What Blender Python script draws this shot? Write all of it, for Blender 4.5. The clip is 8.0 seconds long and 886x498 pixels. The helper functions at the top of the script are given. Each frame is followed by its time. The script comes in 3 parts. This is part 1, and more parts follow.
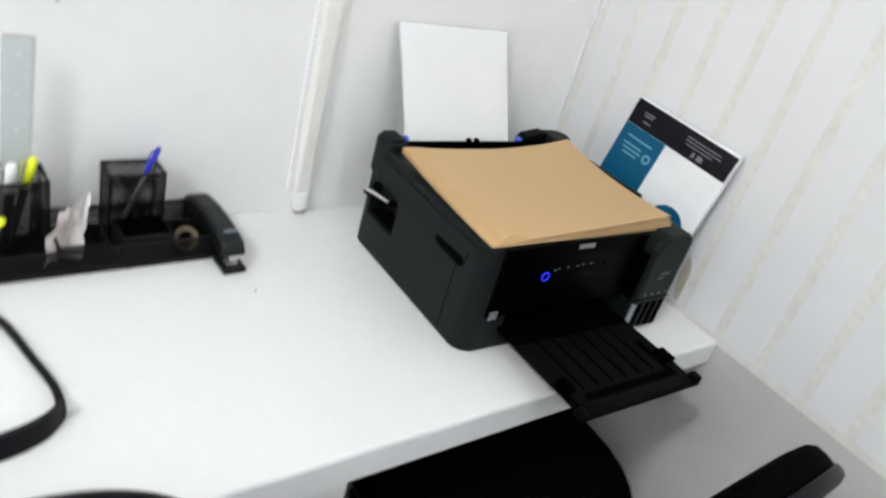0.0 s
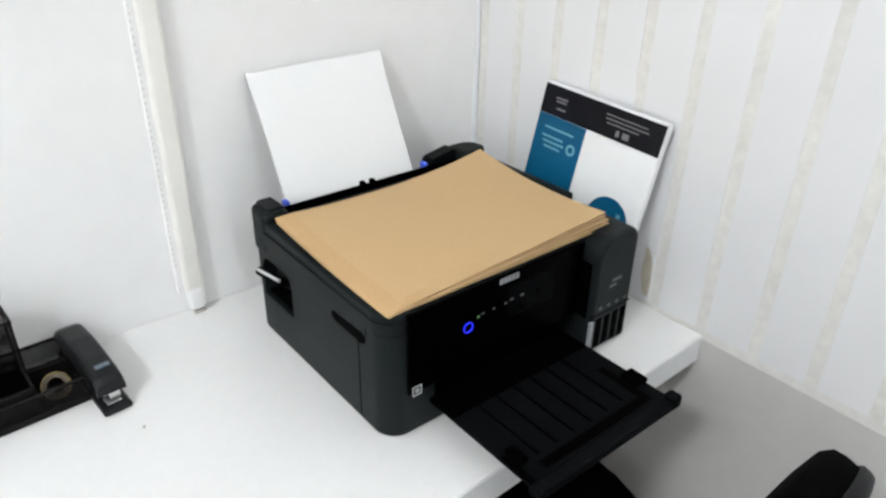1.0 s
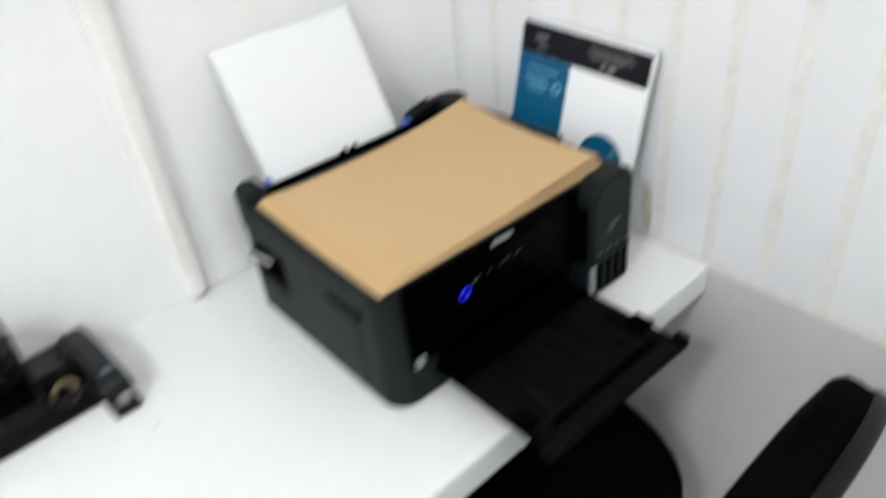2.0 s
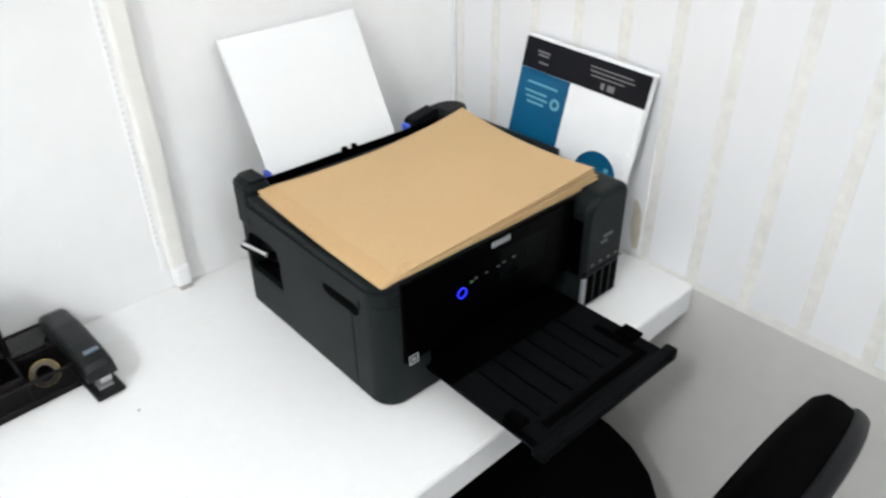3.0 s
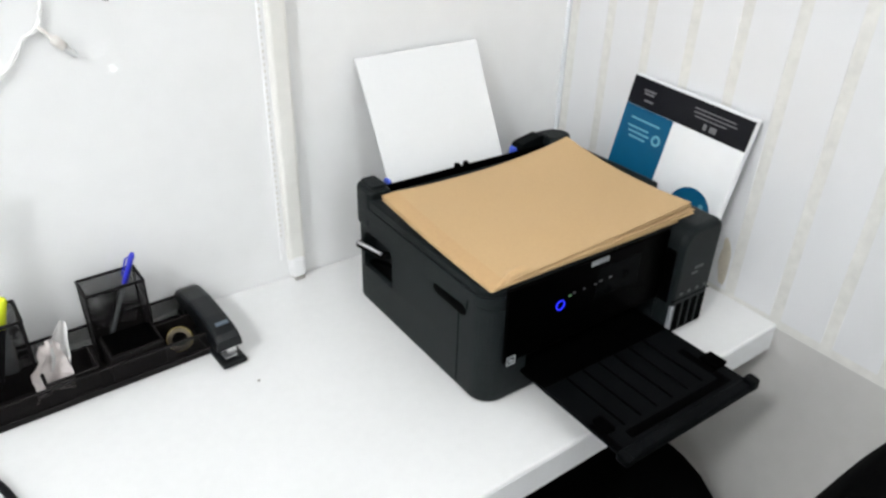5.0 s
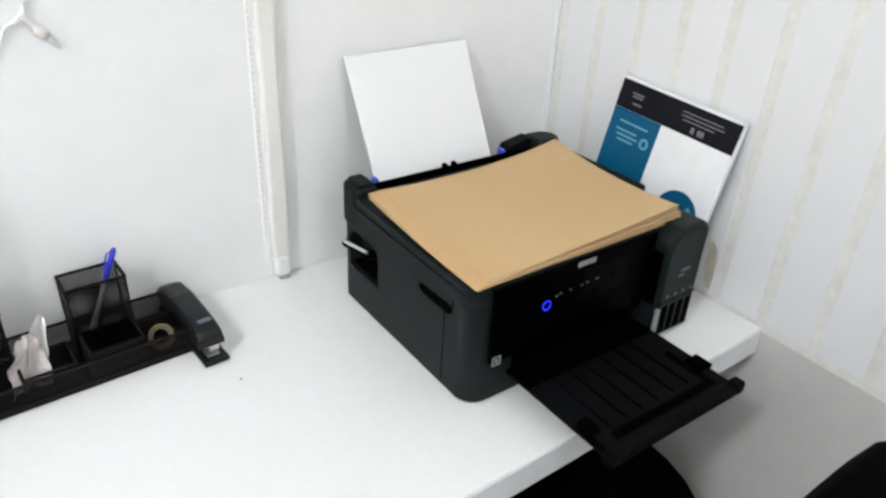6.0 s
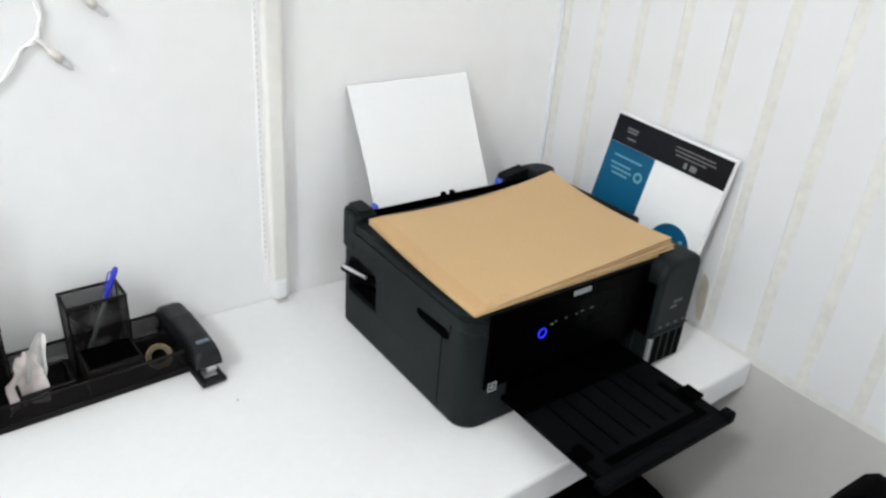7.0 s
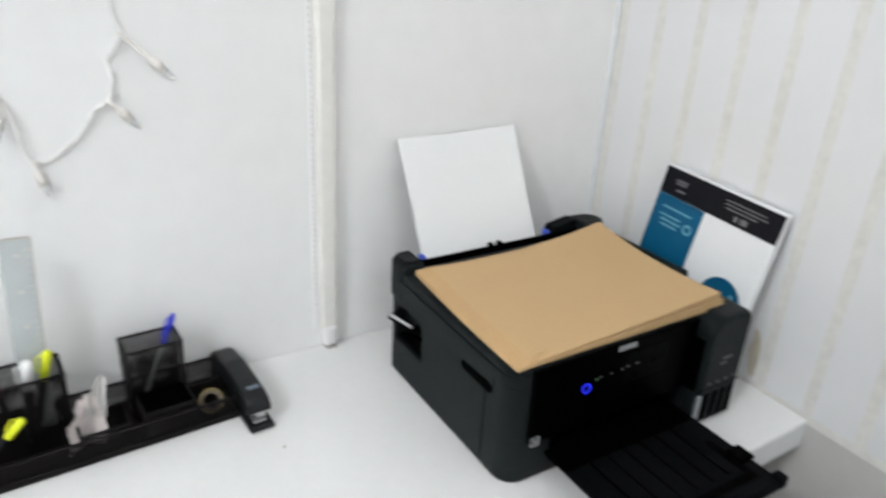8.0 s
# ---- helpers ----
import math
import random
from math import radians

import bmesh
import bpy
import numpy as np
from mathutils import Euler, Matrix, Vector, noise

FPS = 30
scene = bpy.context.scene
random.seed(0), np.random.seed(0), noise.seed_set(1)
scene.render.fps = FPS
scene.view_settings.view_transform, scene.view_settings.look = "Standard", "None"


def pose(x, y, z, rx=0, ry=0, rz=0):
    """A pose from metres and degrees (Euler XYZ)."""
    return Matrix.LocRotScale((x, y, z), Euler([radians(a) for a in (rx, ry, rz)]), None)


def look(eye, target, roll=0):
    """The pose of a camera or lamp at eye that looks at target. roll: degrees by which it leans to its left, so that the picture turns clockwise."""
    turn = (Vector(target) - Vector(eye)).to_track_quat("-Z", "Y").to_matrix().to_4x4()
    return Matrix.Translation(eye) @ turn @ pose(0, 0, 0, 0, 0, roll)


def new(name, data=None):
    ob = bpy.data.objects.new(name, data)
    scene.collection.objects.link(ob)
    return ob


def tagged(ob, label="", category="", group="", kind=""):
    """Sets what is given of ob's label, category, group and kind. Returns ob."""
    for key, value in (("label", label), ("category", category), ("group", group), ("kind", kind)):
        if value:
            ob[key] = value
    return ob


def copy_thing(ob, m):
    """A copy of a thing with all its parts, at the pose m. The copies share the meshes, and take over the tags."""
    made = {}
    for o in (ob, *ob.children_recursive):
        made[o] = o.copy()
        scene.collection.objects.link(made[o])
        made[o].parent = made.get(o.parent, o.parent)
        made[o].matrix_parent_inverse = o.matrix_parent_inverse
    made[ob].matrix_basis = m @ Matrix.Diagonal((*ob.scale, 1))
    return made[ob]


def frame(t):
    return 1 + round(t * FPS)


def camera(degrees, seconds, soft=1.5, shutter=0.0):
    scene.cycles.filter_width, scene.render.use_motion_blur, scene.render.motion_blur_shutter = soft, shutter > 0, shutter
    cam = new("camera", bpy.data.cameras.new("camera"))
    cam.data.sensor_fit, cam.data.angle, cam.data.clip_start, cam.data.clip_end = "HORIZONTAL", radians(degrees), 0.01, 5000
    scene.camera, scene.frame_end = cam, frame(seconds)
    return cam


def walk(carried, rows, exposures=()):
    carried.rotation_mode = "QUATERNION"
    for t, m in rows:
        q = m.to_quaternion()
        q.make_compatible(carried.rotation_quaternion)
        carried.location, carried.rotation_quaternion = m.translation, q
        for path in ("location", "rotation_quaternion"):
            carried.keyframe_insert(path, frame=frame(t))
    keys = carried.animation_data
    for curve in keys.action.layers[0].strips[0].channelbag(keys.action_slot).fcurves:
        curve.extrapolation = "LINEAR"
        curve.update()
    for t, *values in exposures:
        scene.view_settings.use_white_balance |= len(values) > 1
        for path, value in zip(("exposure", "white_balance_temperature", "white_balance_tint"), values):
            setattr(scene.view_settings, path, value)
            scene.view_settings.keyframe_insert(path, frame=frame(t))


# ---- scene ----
cam = camera(63.4, 8.0, soft=2.5, shutter=0.9)
PATH = [
    (0, (-1.098, -1.01, 1.358), (0.067, 0.308, 0.407), 16.7),
    (0.2, (-1.063, -1.007, 1.368), (0.079, 0.328, 0.412), 13.8),
    (0.3, (-1.035, -0.999, 1.361), (0.105, 0.35, 0.426), 13.4),
    (0.4, (-1.0, -1.003, 1.363), (0.163, 0.384, 0.518), 13.3),
    (0.5, (-0.974, -0.984, 1.357), (0.231, 0.387, 0.541), 10.2),
    (0.6, (-0.941, -0.966, 1.359), (0.326, 0.35, 0.544), 8.3),
    (0.7, (-0.915, -0.961, 1.368), (0.278, 0.304, 0.38), 6.6),
    (0.8, (-0.898, -0.956, 1.368), (0.244, 0.355, 0.383), 4.4),
    (1, (-0.865, -0.962, 1.369), (0.254, 0.392, 0.413), 1.2),
    (1.04, (-0.865, -0.963, 1.369), (0.255, 0.392, 0.414), 1.15),
    (1.1, (-0.856, -0.998, 1.366), (0.313, 0.38, 0.509), -0.2),
    (1.2, (-0.846, -0.952, 1.364), (0.475, 0.298, 0.531), 2.5),
    (1.3, (-0.843, -0.948, 1.369), (0.469, 0.306, 0.532), 2.1),
    (1.5, (-0.831, -0.948, 1.376), (0.389, 0.335, 0.445), -0.1),
    (1.54, (-0.831, -0.948, 1.376), (0.389, 0.334, 0.444), -0.1),
    (1.6, (-0.832, -0.939, 1.384), (0.37, 0.293, 0.367), 0.2),
    (1.7, (-0.833, -0.936, 1.387), (0.382, 0.274, 0.361), -0.1),
    (1.8, (-0.83, -0.934, 1.39), (0.435, 0.262, 0.407), -0.9),
    (1.9, (-0.801, -0.951, 1.392), (0.329, 0.328, 0.349), -4.2),
    (2, (-0.81, -0.949, 1.398), (0.198, 0.357, 0.267), -6.4),
    (2.1, (-0.837, -0.938, 1.38), (0.206, 0.337, 0.246), -4.0),
    (2.2, (-0.834, -0.933, 1.369), (0.284, 0.299, 0.259), -2.7),
    (3.3, (-0.877, -0.94, 1.379), (0.242, 0.339, 0.323), 0.8),
    (3.5, (-0.885, -0.934, 1.381), (0.256, 0.316, 0.316), 3.1),
    (3.8, (-0.888, -0.934, 1.37), (0.232, 0.324, 0.291), 3.1),
    (3.9, (-0.898, -0.937, 1.375), (0.191, 0.357, 0.309), 2.4),
    (4, (-0.905, -0.948, 1.384), (0.099, 0.407, 0.309), 1.0),
    (4.2, (-0.927, -0.949, 1.38), (0.154, 0.384, 0.352), 2.5),
    (4.5, (-0.939, -0.961, 1.384), (0.157, 0.392, 0.4), 2.9),
    (4.7, (-0.957, -0.964, 1.399), (0.046, 0.441, 0.388), 1.8),
    (5.8, (-0.957, -0.966, 1.39), (0.085, 0.423, 0.399), 2.4),
    (6, (-0.955, -0.966, 1.386), (0.086, 0.426, 0.397), 3.1),
    (6.5, (-0.976, -0.968, 1.385), (0.071, 0.45, 0.44), 4.3),
    (7, (-0.975, -0.974, 1.389), (0.109, 0.438, 0.476), 4.7),
    (7.5, (-0.968, -0.98, 1.397), (0.035, 0.471, 0.455), 3.5),
    (7.7, (-0.977, -0.973, 1.405), (0.081, 0.49, 0.545), 4.8),
    (8, (-0.969, -0.982, 1.415), (0.01, 0.552, 0.585), 3.3),
]
EXPOSURES = [(0, -0.18), (0.5, -0.17), (1.0, -0.10), (1.5, -0.20), (2.0, -0.02), (3.5, 0.05), (4.0, 0.03), (4.5, -0.02), (6.0, -0.12), (7.0, -0.14), (8.0, -0.32)]
walk(cam, [(t, look(eye, target, roll)) for t, eye, target, roll in PATH], EXPOSURES)

# ---- light ----
world = bpy.data.worlds.new("world")
scene.world = world
world.use_nodes = True
world.node_tree.nodes["Background"].inputs[0].default_value = (0.9, 0.95, 1.0, 1)
world.node_tree.nodes["Background"].inputs[1].default_value = 0.05


# two unseen globe lamps, first inferred from shadows, second an added fill: place, radiance
LAMPS = (((-2.85, -1.36, 3.12), 160.0), ((-0.80, -3.10, 3.12), 43.0))


# ---- materials ----
def material(name, colour, rough=0.5, metal=0.0, var=0.06, scale=60.0, bump=0.0, bump_scale=400.0, blotch=3.0, coat=0.0, spec=0.5, objvar=0.0):
    """A surface with broad stains and fine grain in its colour, gloss and relief."""
    m = bpy.data.materials.new(name)
    m.use_nodes = True
    nt = m.node_tree
    b = nt.nodes["Principled BSDF"]
    b.inputs["Metallic"].default_value = metal
    b.inputs["Coat Weight"].default_value = coat
    b.inputs["Specular IOR Level"].default_value = spec
    geo = nt.nodes.new("ShaderNodeTexCoord")
    n1, n2 = nt.nodes.new("ShaderNodeTexNoise"), nt.nodes.new("ShaderNodeTexNoise")
    n1.inputs["Scale"].default_value, n1.inputs["Detail"].default_value = blotch, 4
    n2.inputs["Scale"].default_value, n2.inputs["Detail"].default_value = scale, 3
    nt.links.new(geo.outputs["Object"], n1.inputs["Vector"])
    nt.links.new(geo.outputs["Object"], n2.inputs["Vector"])
    add = nt.nodes.new("ShaderNodeMath")
    add.operation = "ADD"
    nt.links.new(n1.outputs["Fac"], add.inputs[0])
    nt.links.new(n2.outputs["Fac"], add.inputs[1])
    ramp = nt.nodes.new("ShaderNodeMapRange")
    ramp.inputs["From Min"].default_value, ramp.inputs["From Max"].default_value = 0.6, 1.4
    ramp.inputs["To Min"].default_value, ramp.inputs["To Max"].default_value = 1 - var, 1 + var
    nt.links.new(add.outputs[0], ramp.inputs["Value"])
    fac = ramp.outputs[0]
    if objvar:
        info = nt.nodes.new("ShaderNodeObjectInfo")
        r2 = nt.nodes.new("ShaderNodeMapRange")
        r2.inputs["To Min"].default_value, r2.inputs["To Max"].default_value = 1 - objvar, 1 + objvar
        nt.links.new(info.outputs["Random"], r2.inputs["Value"])
        mm = nt.nodes.new("ShaderNodeMath")
        mm.operation = "MULTIPLY"
        nt.links.new(fac, mm.inputs[0])
        nt.links.new(r2.outputs[0], mm.inputs[1])
        fac = mm.outputs[0]
    mul = nt.nodes.new("ShaderNodeVectorMath")
    mul.operation = "SCALE"
    mul.inputs[0].default_value = colour[:3]
    nt.links.new(fac, mul.inputs["Scale"])
    nt.links.new(mul.outputs[0], b.inputs["Base Color"])
    rr = nt.nodes.new("ShaderNodeMapRange")
    rr.inputs["From Min"].default_value, rr.inputs["From Max"].default_value = 0.3, 0.7
    rr.inputs["To Min"].default_value, rr.inputs["To Max"].default_value = rough * 0.88, min(1, rough * 1.12)
    nt.links.new(n1.outputs["Fac"], rr.inputs["Value"])
    nt.links.new(rr.outputs[0], b.inputs["Roughness"])
    if bump:
        n3, bp = nt.nodes.new("ShaderNodeTexNoise"), nt.nodes.new("ShaderNodeBump")
        n3.inputs["Scale"].default_value, n3.inputs["Detail"].default_value = bump_scale, 3
        bp.inputs["Strength"].default_value, bp.inputs["Distance"].default_value = bump, 0.001
        nt.links.new(geo.outputs["Object"], n3.inputs["Vector"])
        nt.links.new(n3.outputs["Fac"], bp.inputs["Height"])
        nt.links.new(bp.outputs[0], b.inputs["Normal"])
    return m


def glass(name, colour, rough, alpha):
    m = material(name, colour, rough, var=0.03)
    m.node_tree.nodes["Principled BSDF"].inputs["Alpha"].default_value = alpha
    return m


def glowing(name, colour, strength):
    m = bpy.data.materials.new(name)
    m.use_nodes = True
    b = m.node_tree.nodes["Principled BSDF"]
    b.inputs["Base Color"].default_value = (*colour, 1)
    b.inputs["Emission Color"].default_value = (*colour, 1)
    b.inputs["Emission Strength"].default_value = strength
    return m


M_WALL = material("painted_wall", (0.85, 0.85, 0.845), 0.55, var=0.025, blotch=2.2, scale=25, bump=0.12, bump_scale=120)
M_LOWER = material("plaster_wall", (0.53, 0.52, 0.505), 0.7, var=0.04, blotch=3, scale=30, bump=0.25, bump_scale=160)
M_PANEL = material("pvc_panel", (0.735, 0.735, 0.745), 0.4, var=0.02, blotch=4, scale=14, bump=0.05, bump_scale=60, objvar=0.012)
M_JOINT = material("panel_joint", (0.700, 0.690, 0.660), 0.6, var=0.12, blotch=9, scale=60)
M_DESK = material("white_melamine", (0.755, 0.755, 0.75), 0.45, var=0.025, blotch=3, scale=90, bump=0.12, bump_scale=700)
M_EDGE = material("edge_band", (0.70, 0.71, 0.72), 0.4, var=0.03, blotch=9, scale=90)
M_FLOOR = material("floor_tile", (0.20, 0.19, 0.18), 0.35, var=0.06)
M_CEIL = material("ceiling_paint", (0.85, 0.85, 0.84), 0.8, var=0.02)
M_TRUNK = material("trunking_plastic", (0.80, 0.79, 0.75), 0.45, var=0.04, blotch=8)
M_WHITE = material("white_plastic", (0.82, 0.82, 0.82), 0.4, var=0.03)
M_DOT = material("grey_hole", (0.45, 0.43, 0.40), 0.7)
M_PERF = material("perforated_edge", (0.68, 0.66, 0.62), 0.7)
# brown of joint grime and of the pack's shadow, mixed in one colour
M_GRIME_SHADE = material("brown_grime_shade", (0.60, 0.545, 0.45), 0.7, var=0.14, blotch=40, scale=120)
M_TRIM = material("corner_trim", (0.73, 0.75, 0.77), 0.4, var=0.04)
M_BLACK = material("printer_plastic", (0.0068, 0.0092, 0.0098), 0.45, spec=0.10, var=0.12, blotch=6, scale=200, bump=0.35, bump_scale=900)
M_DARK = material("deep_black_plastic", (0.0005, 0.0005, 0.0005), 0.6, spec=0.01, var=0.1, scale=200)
M_GLOSS = material("gloss_black", (0.0006, 0.0006, 0.0006), 0.3, spec=0.015, var=0.1)
M_TRAY = material("tray_plastic", (0.0022, 0.0026, 0.0030), 0.5, spec=0.03, var=0.12, bump=0.2, bump_scale=900)
M_GREYMARK2 = material("dim_print", (0.07, 0.07, 0.074), 0.5)
M_PLATE = material("blue_grey_plate", (0.10, 0.13, 0.17), 0.4)
M_LOGO = material("silver_print", (0.28, 0.29, 0.30), 0.4)
M_SILVER = material("bright_metal", (0.75, 0.75, 0.76), 0.3, metal=0.9, var=0.05)
M_RECESS = material("recess_plastic", (0.003, 0.004, 0.0045), 0.5, spec=0.06, var=0.12)
M_BLUE = material("blue_plastic", (0.05, 0.10, 0.55), 0.4)
M_RING = glowing("blue_light", (0.02, 0.03, 1.0), 0.6)
M_GREEN = glowing("green_light", (0.10, 0.22, 0.10), 0.10)
M_LCD = material("display_glass", (0.0014, 0.0018, 0.0020), 0.3, spec=0.02, var=0.3, blotch=40)
M_TANK = glass("smoked_window", (0.25, 0.26, 0.28), 0.2, 1.0)
M_KRAFT = material("kraft_paper", (0.50, 0.335, 0.167), 0.75, var=0.04, blotch=7, scale=220, bump=0.15, bump_scale=500, objvar=0.07)
# M_KRAFT made darker and more orange for weaker light on the curved edge
M_FLAP_SHADED = material("kraft_flap_shaded", (0.485, 0.312, 0.148), 0.72, var=0.06, blotch=7, scale=220, bump=0.3, bump_scale=500)
M_PAPER = material("white_paper", (0.765, 0.77, 0.77), 0.7, var=0.015, blotch=6, scale=150)
M_RECEIPT = material("pinkish_thin_paper", (0.68, 0.62, 0.60), 0.85, var=0.06, blotch=30, scale=150, bump=0.3, bump_scale=300)
M_TISSUE = material("thin_crumpled_paper", (0.70, 0.69, 0.68), 0.85, var=0.05, blotch=30, scale=150, bump=0.3, bump_scale=300)
M_CARD = material("pack_card", (0.77, 0.78, 0.79), 0.35, var=0.02)
M_BAND = material("charcoal_print", (0.0055, 0.0055, 0.008), 0.45, spec=0.12, var=0.08)
M_BAND2 = material("charcoal_print_dark", (0.005, 0.005, 0.008), 0.45, spec=0.12, var=0.08)
M_TEAL = material("teal_print", (0.002, 0.078, 0.165), 0.4, spec=0.2, var=0.06)
M_TEAL3 = material("light_teal_print", (0.12, 0.31, 0.40), 0.4)
M_PRINT = material("grey_lettering", (0.15, 0.15, 0.16), 0.4)
M_MESH = material("black_wire_mesh", (0.0045, 0.0035, 0.0035), 0.55, spec=0.15, var=0.1)
M_STAPLE = material("stapler_black", (0.005, 0.006, 0.007), 0.35, spec=0.25, var=0.1)
M_FABRIC = material("chair_fabric", (0.0014, 0.0014, 0.0014), 0.9, spec=0.02, var=0.25, scale=400, bump=0.6, bump_scale=900)
M_PIPE = material("chair_shell", (0.0035, 0.0035, 0.005), 0.5, spec=0.15, var=0.15)
M_TAPE = material("amber_tape", (0.24, 0.175, 0.035), 0.3, var=0.1)
M_CORE = material("cardboard_core", (0.10, 0.08, 0.055), 0.8, var=0.1)
M_YELLOW = material("fluorescent_yellow", (0.72, 0.78, 0.02), 0.4)
M_PENBLUE = material("blue_cap", (0.03, 0.04, 0.55), 0.35)
M_CLEAR = glass("clear_plastic", (0.62, 0.67, 0.68), 0.2, 0.55)
M_RED = material("red_plastic", (0.16, 0.02, 0.03), 0.4)
M_CORD = material("white_cord", (0.86, 0.855, 0.84), 0.5)
M_CAP = material("bulb_holder", (0.70, 0.67, 0.63), 0.5)
M_BULB = glass("bulb_glass", (0.85, 0.86, 0.86), 0.1, 0.6)


# ---- mesh helpers ----
def part(name, bm, mat, parent=None, label="", smooth=False):
    me = bpy.data.meshes.new(name)
    bmesh.ops.recalc_face_normals(bm, faces=bm.faces)
    for f in bm.faces:
        f.smooth = smooth
    bm.to_mesh(me)
    bm.free()
    for m in (mat if isinstance(mat, (list, tuple)) else [mat]):
        me.materials.append(m)
    ob = new(name, me)
    if parent:
        ob.parent = parent
    if label:
        ob["label"] = label
    return ob


def thing(name, label, category, group="", kind="", at=(0, 0, 0)):
    ob = new(name)
    ob.location = at
    return tagged(ob, label, category, group, kind)


def box(lo, hi, bevel=0.0, seg=2, bm=None):
    bm = bm or bmesh.new()
    r = bmesh.ops.create_cube(bm, size=1.0)
    for v in r["verts"]:
        v.co = Vector([(lo[k] + hi[k]) / 2 + v.co[k] * (hi[k] - lo[k]) for k in range(3)])
    if bevel:
        es = list({e for v in r["verts"] for e in v.link_edges})
        bmesh.ops.bevel(bm, geom=es, offset=bevel, segments=seg, affect="EDGES", profile=0.5)
    return bm


def loft(rings, bm=None, caps=True):
    """Closed rings of equal count, joined in order."""
    bm = bm or bmesh.new()
    vs = [[bm.verts.new(p) for p in r] for r in rings]
    n = len(vs[0])
    for a, b in zip(vs, vs[1:]):
        for k in range(n):
            bm.faces.new((a[k], a[(k + 1) % n], b[(k + 1) % n], b[k]))
    if caps:
        bm.faces.new(list(reversed(vs[0])))
        bm.faces.new(vs[-1])
    return bm


def rounded(x0, y0, x1, y1, radii, steps=6):
    """Plan of a rectangle, radii for the corners (x0 y0), (x1 y0), (x1 y1), (x0 y1)."""
    out = []
    for (cx, cy, sx, sy, a0), r in zip(((x0, y0, 1, 1, 180), (x1, y0, -1, 1, 270), (x1, y1, -1, -1, 0), (x0, y1, 1, -1, 90)), radii):
        for k in range(steps + 1):
            a = radians(a0 + 90 * k / steps)
            out.append((cx + sx * r + r * math.cos(a), cy + sy * r + r * math.sin(a)))
    return out


def inset(plan, d):
    cx = (min(p[0] for p in plan) + max(p[0] for p in plan)) / 2
    cy = (min(p[1] for p in plan) + max(p[1] for p in plan)) / 2
    wx = (max(p[0] for p in plan) - min(p[0] for p in plan)) / 2
    wy = (max(p[1] for p in plan) - min(p[1] for p in plan)) / 2
    return [(cx + (p[0] - cx) * (wx - d) / wx, cy + (p[1] - cy) * (wy - d) / wy) for p in plan]


def block(plan, z0, z1, edge=0.004, top=None, bm=None, edge1=None):
    """A rounded plan raised from z0 to z1, with eased edges; top(x, y) adds to the height."""
    top = top or (lambda x, y: 0.0)
    rings = []
    e1 = edge if edge1 is None else edge1
    low = ((edge, z0, 0), (edge * 0.3, z0 + edge * 0.3, 0), (0, z0 + edge, 0)) if edge else ((0, z0, 0),)
    high = ((0, z1 - e1, 1), (e1 * 0.3, z1 - e1 * 0.3, 1), (e1, z1, 1)) if e1 else ((0, z1, 1),)
    for d, z, f in low + high:
        rings.append([(x, y, z + f * top(x, y)) for x, y in inset(plan, d)])
    return loft(rings, bm)


def tube(points, r, sides=8, bm=None, flat=1.0, caps=True):
    """A rod along points; r is one radius or one a point."""
    pts = [Vector(p) for p in points]
    rs = r if isinstance(r, (list, tuple)) else [r] * len(pts)
    rings, up = [], None
    for k, p in enumerate(pts):
        d = (pts[min(k + 1, len(pts) - 1)] - pts[max(k - 1, 0)]).normalized()
        up = (up - d * up.dot(d)).normalized() if up else d.orthogonal().normalized()
        side = d.cross(up)
        rings.append([p + rs[k] * (up * math.cos(2 * math.pi * j / sides) + side * flat * math.sin(2 * math.pi * j / sides)) for j in range(sides)])
    return loft(rings, bm, caps)


def bend(points, steps=5):
    """A smooth line through points."""
    p = [Vector(q) for q in points]
    p = [p[0] * 2 - p[1]] + p + [p[-1] * 2 - p[-2]]
    out = []
    for a, b, c, d in zip(p, p[1:], p[2:], p[3:]):
        for k in range(steps):
            t = k / steps
            out.append(0.5 * (2 * b + (c - a) * t + (2 * a - 5 * b + 4 * c - d) * t * t + (3 * b - a - 3 * c + d) * t ** 3))
    return out + [p[-2]]


def ring_mesh(r0, r1, half, sides=28, bm=None):
    """A ring round the y axis."""
    bm = bm or bmesh.new()
    rows = []
    for k in range(sides):
        a = 2 * math.pi * k / sides
        rows.append([bm.verts.new((r * math.cos(a), y, r * math.sin(a))) for r, y in ((r0, -half), (r1, -half), (r1, half), (r0, half))])
    for a, b in zip(rows, rows[1:] + rows[:1]):
        for j in range(4):
            bm.faces.new((a[j], a[(j + 1) % 4], b[(j + 1) % 4], b[j]))
    return bm


# ---- the room ----
DESK = 0.75
DESK_Y = -0.528


def structure(name, bm, mat, label, category):
    return tagged(part(name, bm, mat), label, category, kind="structure")


CEILING = 3.30
# floor tone is held low to limit bounce light on the lower wall
structure("floor", box((-4.2, -4.2, -0.1), (0.15, 0.15, 0.0)), M_FLOOR, "plain office floor kept dark to limit bounce light", "floor")
structure("ceiling", box((-4.2, -4.2, CEILING), (0.15, 0.15, CEILING + 0.1)), M_CEIL, "plain white ceiling, unseen, closing the room", "ceiling")
structure("wall_back", box((-4.2, 0.0, 0.0), (0.15, 0.12, CEILING)), M_WALL, "smooth white painted wall behind the desk", "wall")
# left and rear walls, like the ceiling, are unseen, added to bounce lamp light
structure("wall_left", box((-4.3, -4.2, 0.0), (-4.2, 0.12, CEILING)), M_WALL, "plain white wall, unseen, closing the room", "wall")
structure("wall_rear", box((-4.3, -4.3, 0.0), (0.15, -4.2, CEILING)), M_WALL, "plain white wall, unseen, closing the room", "wall")
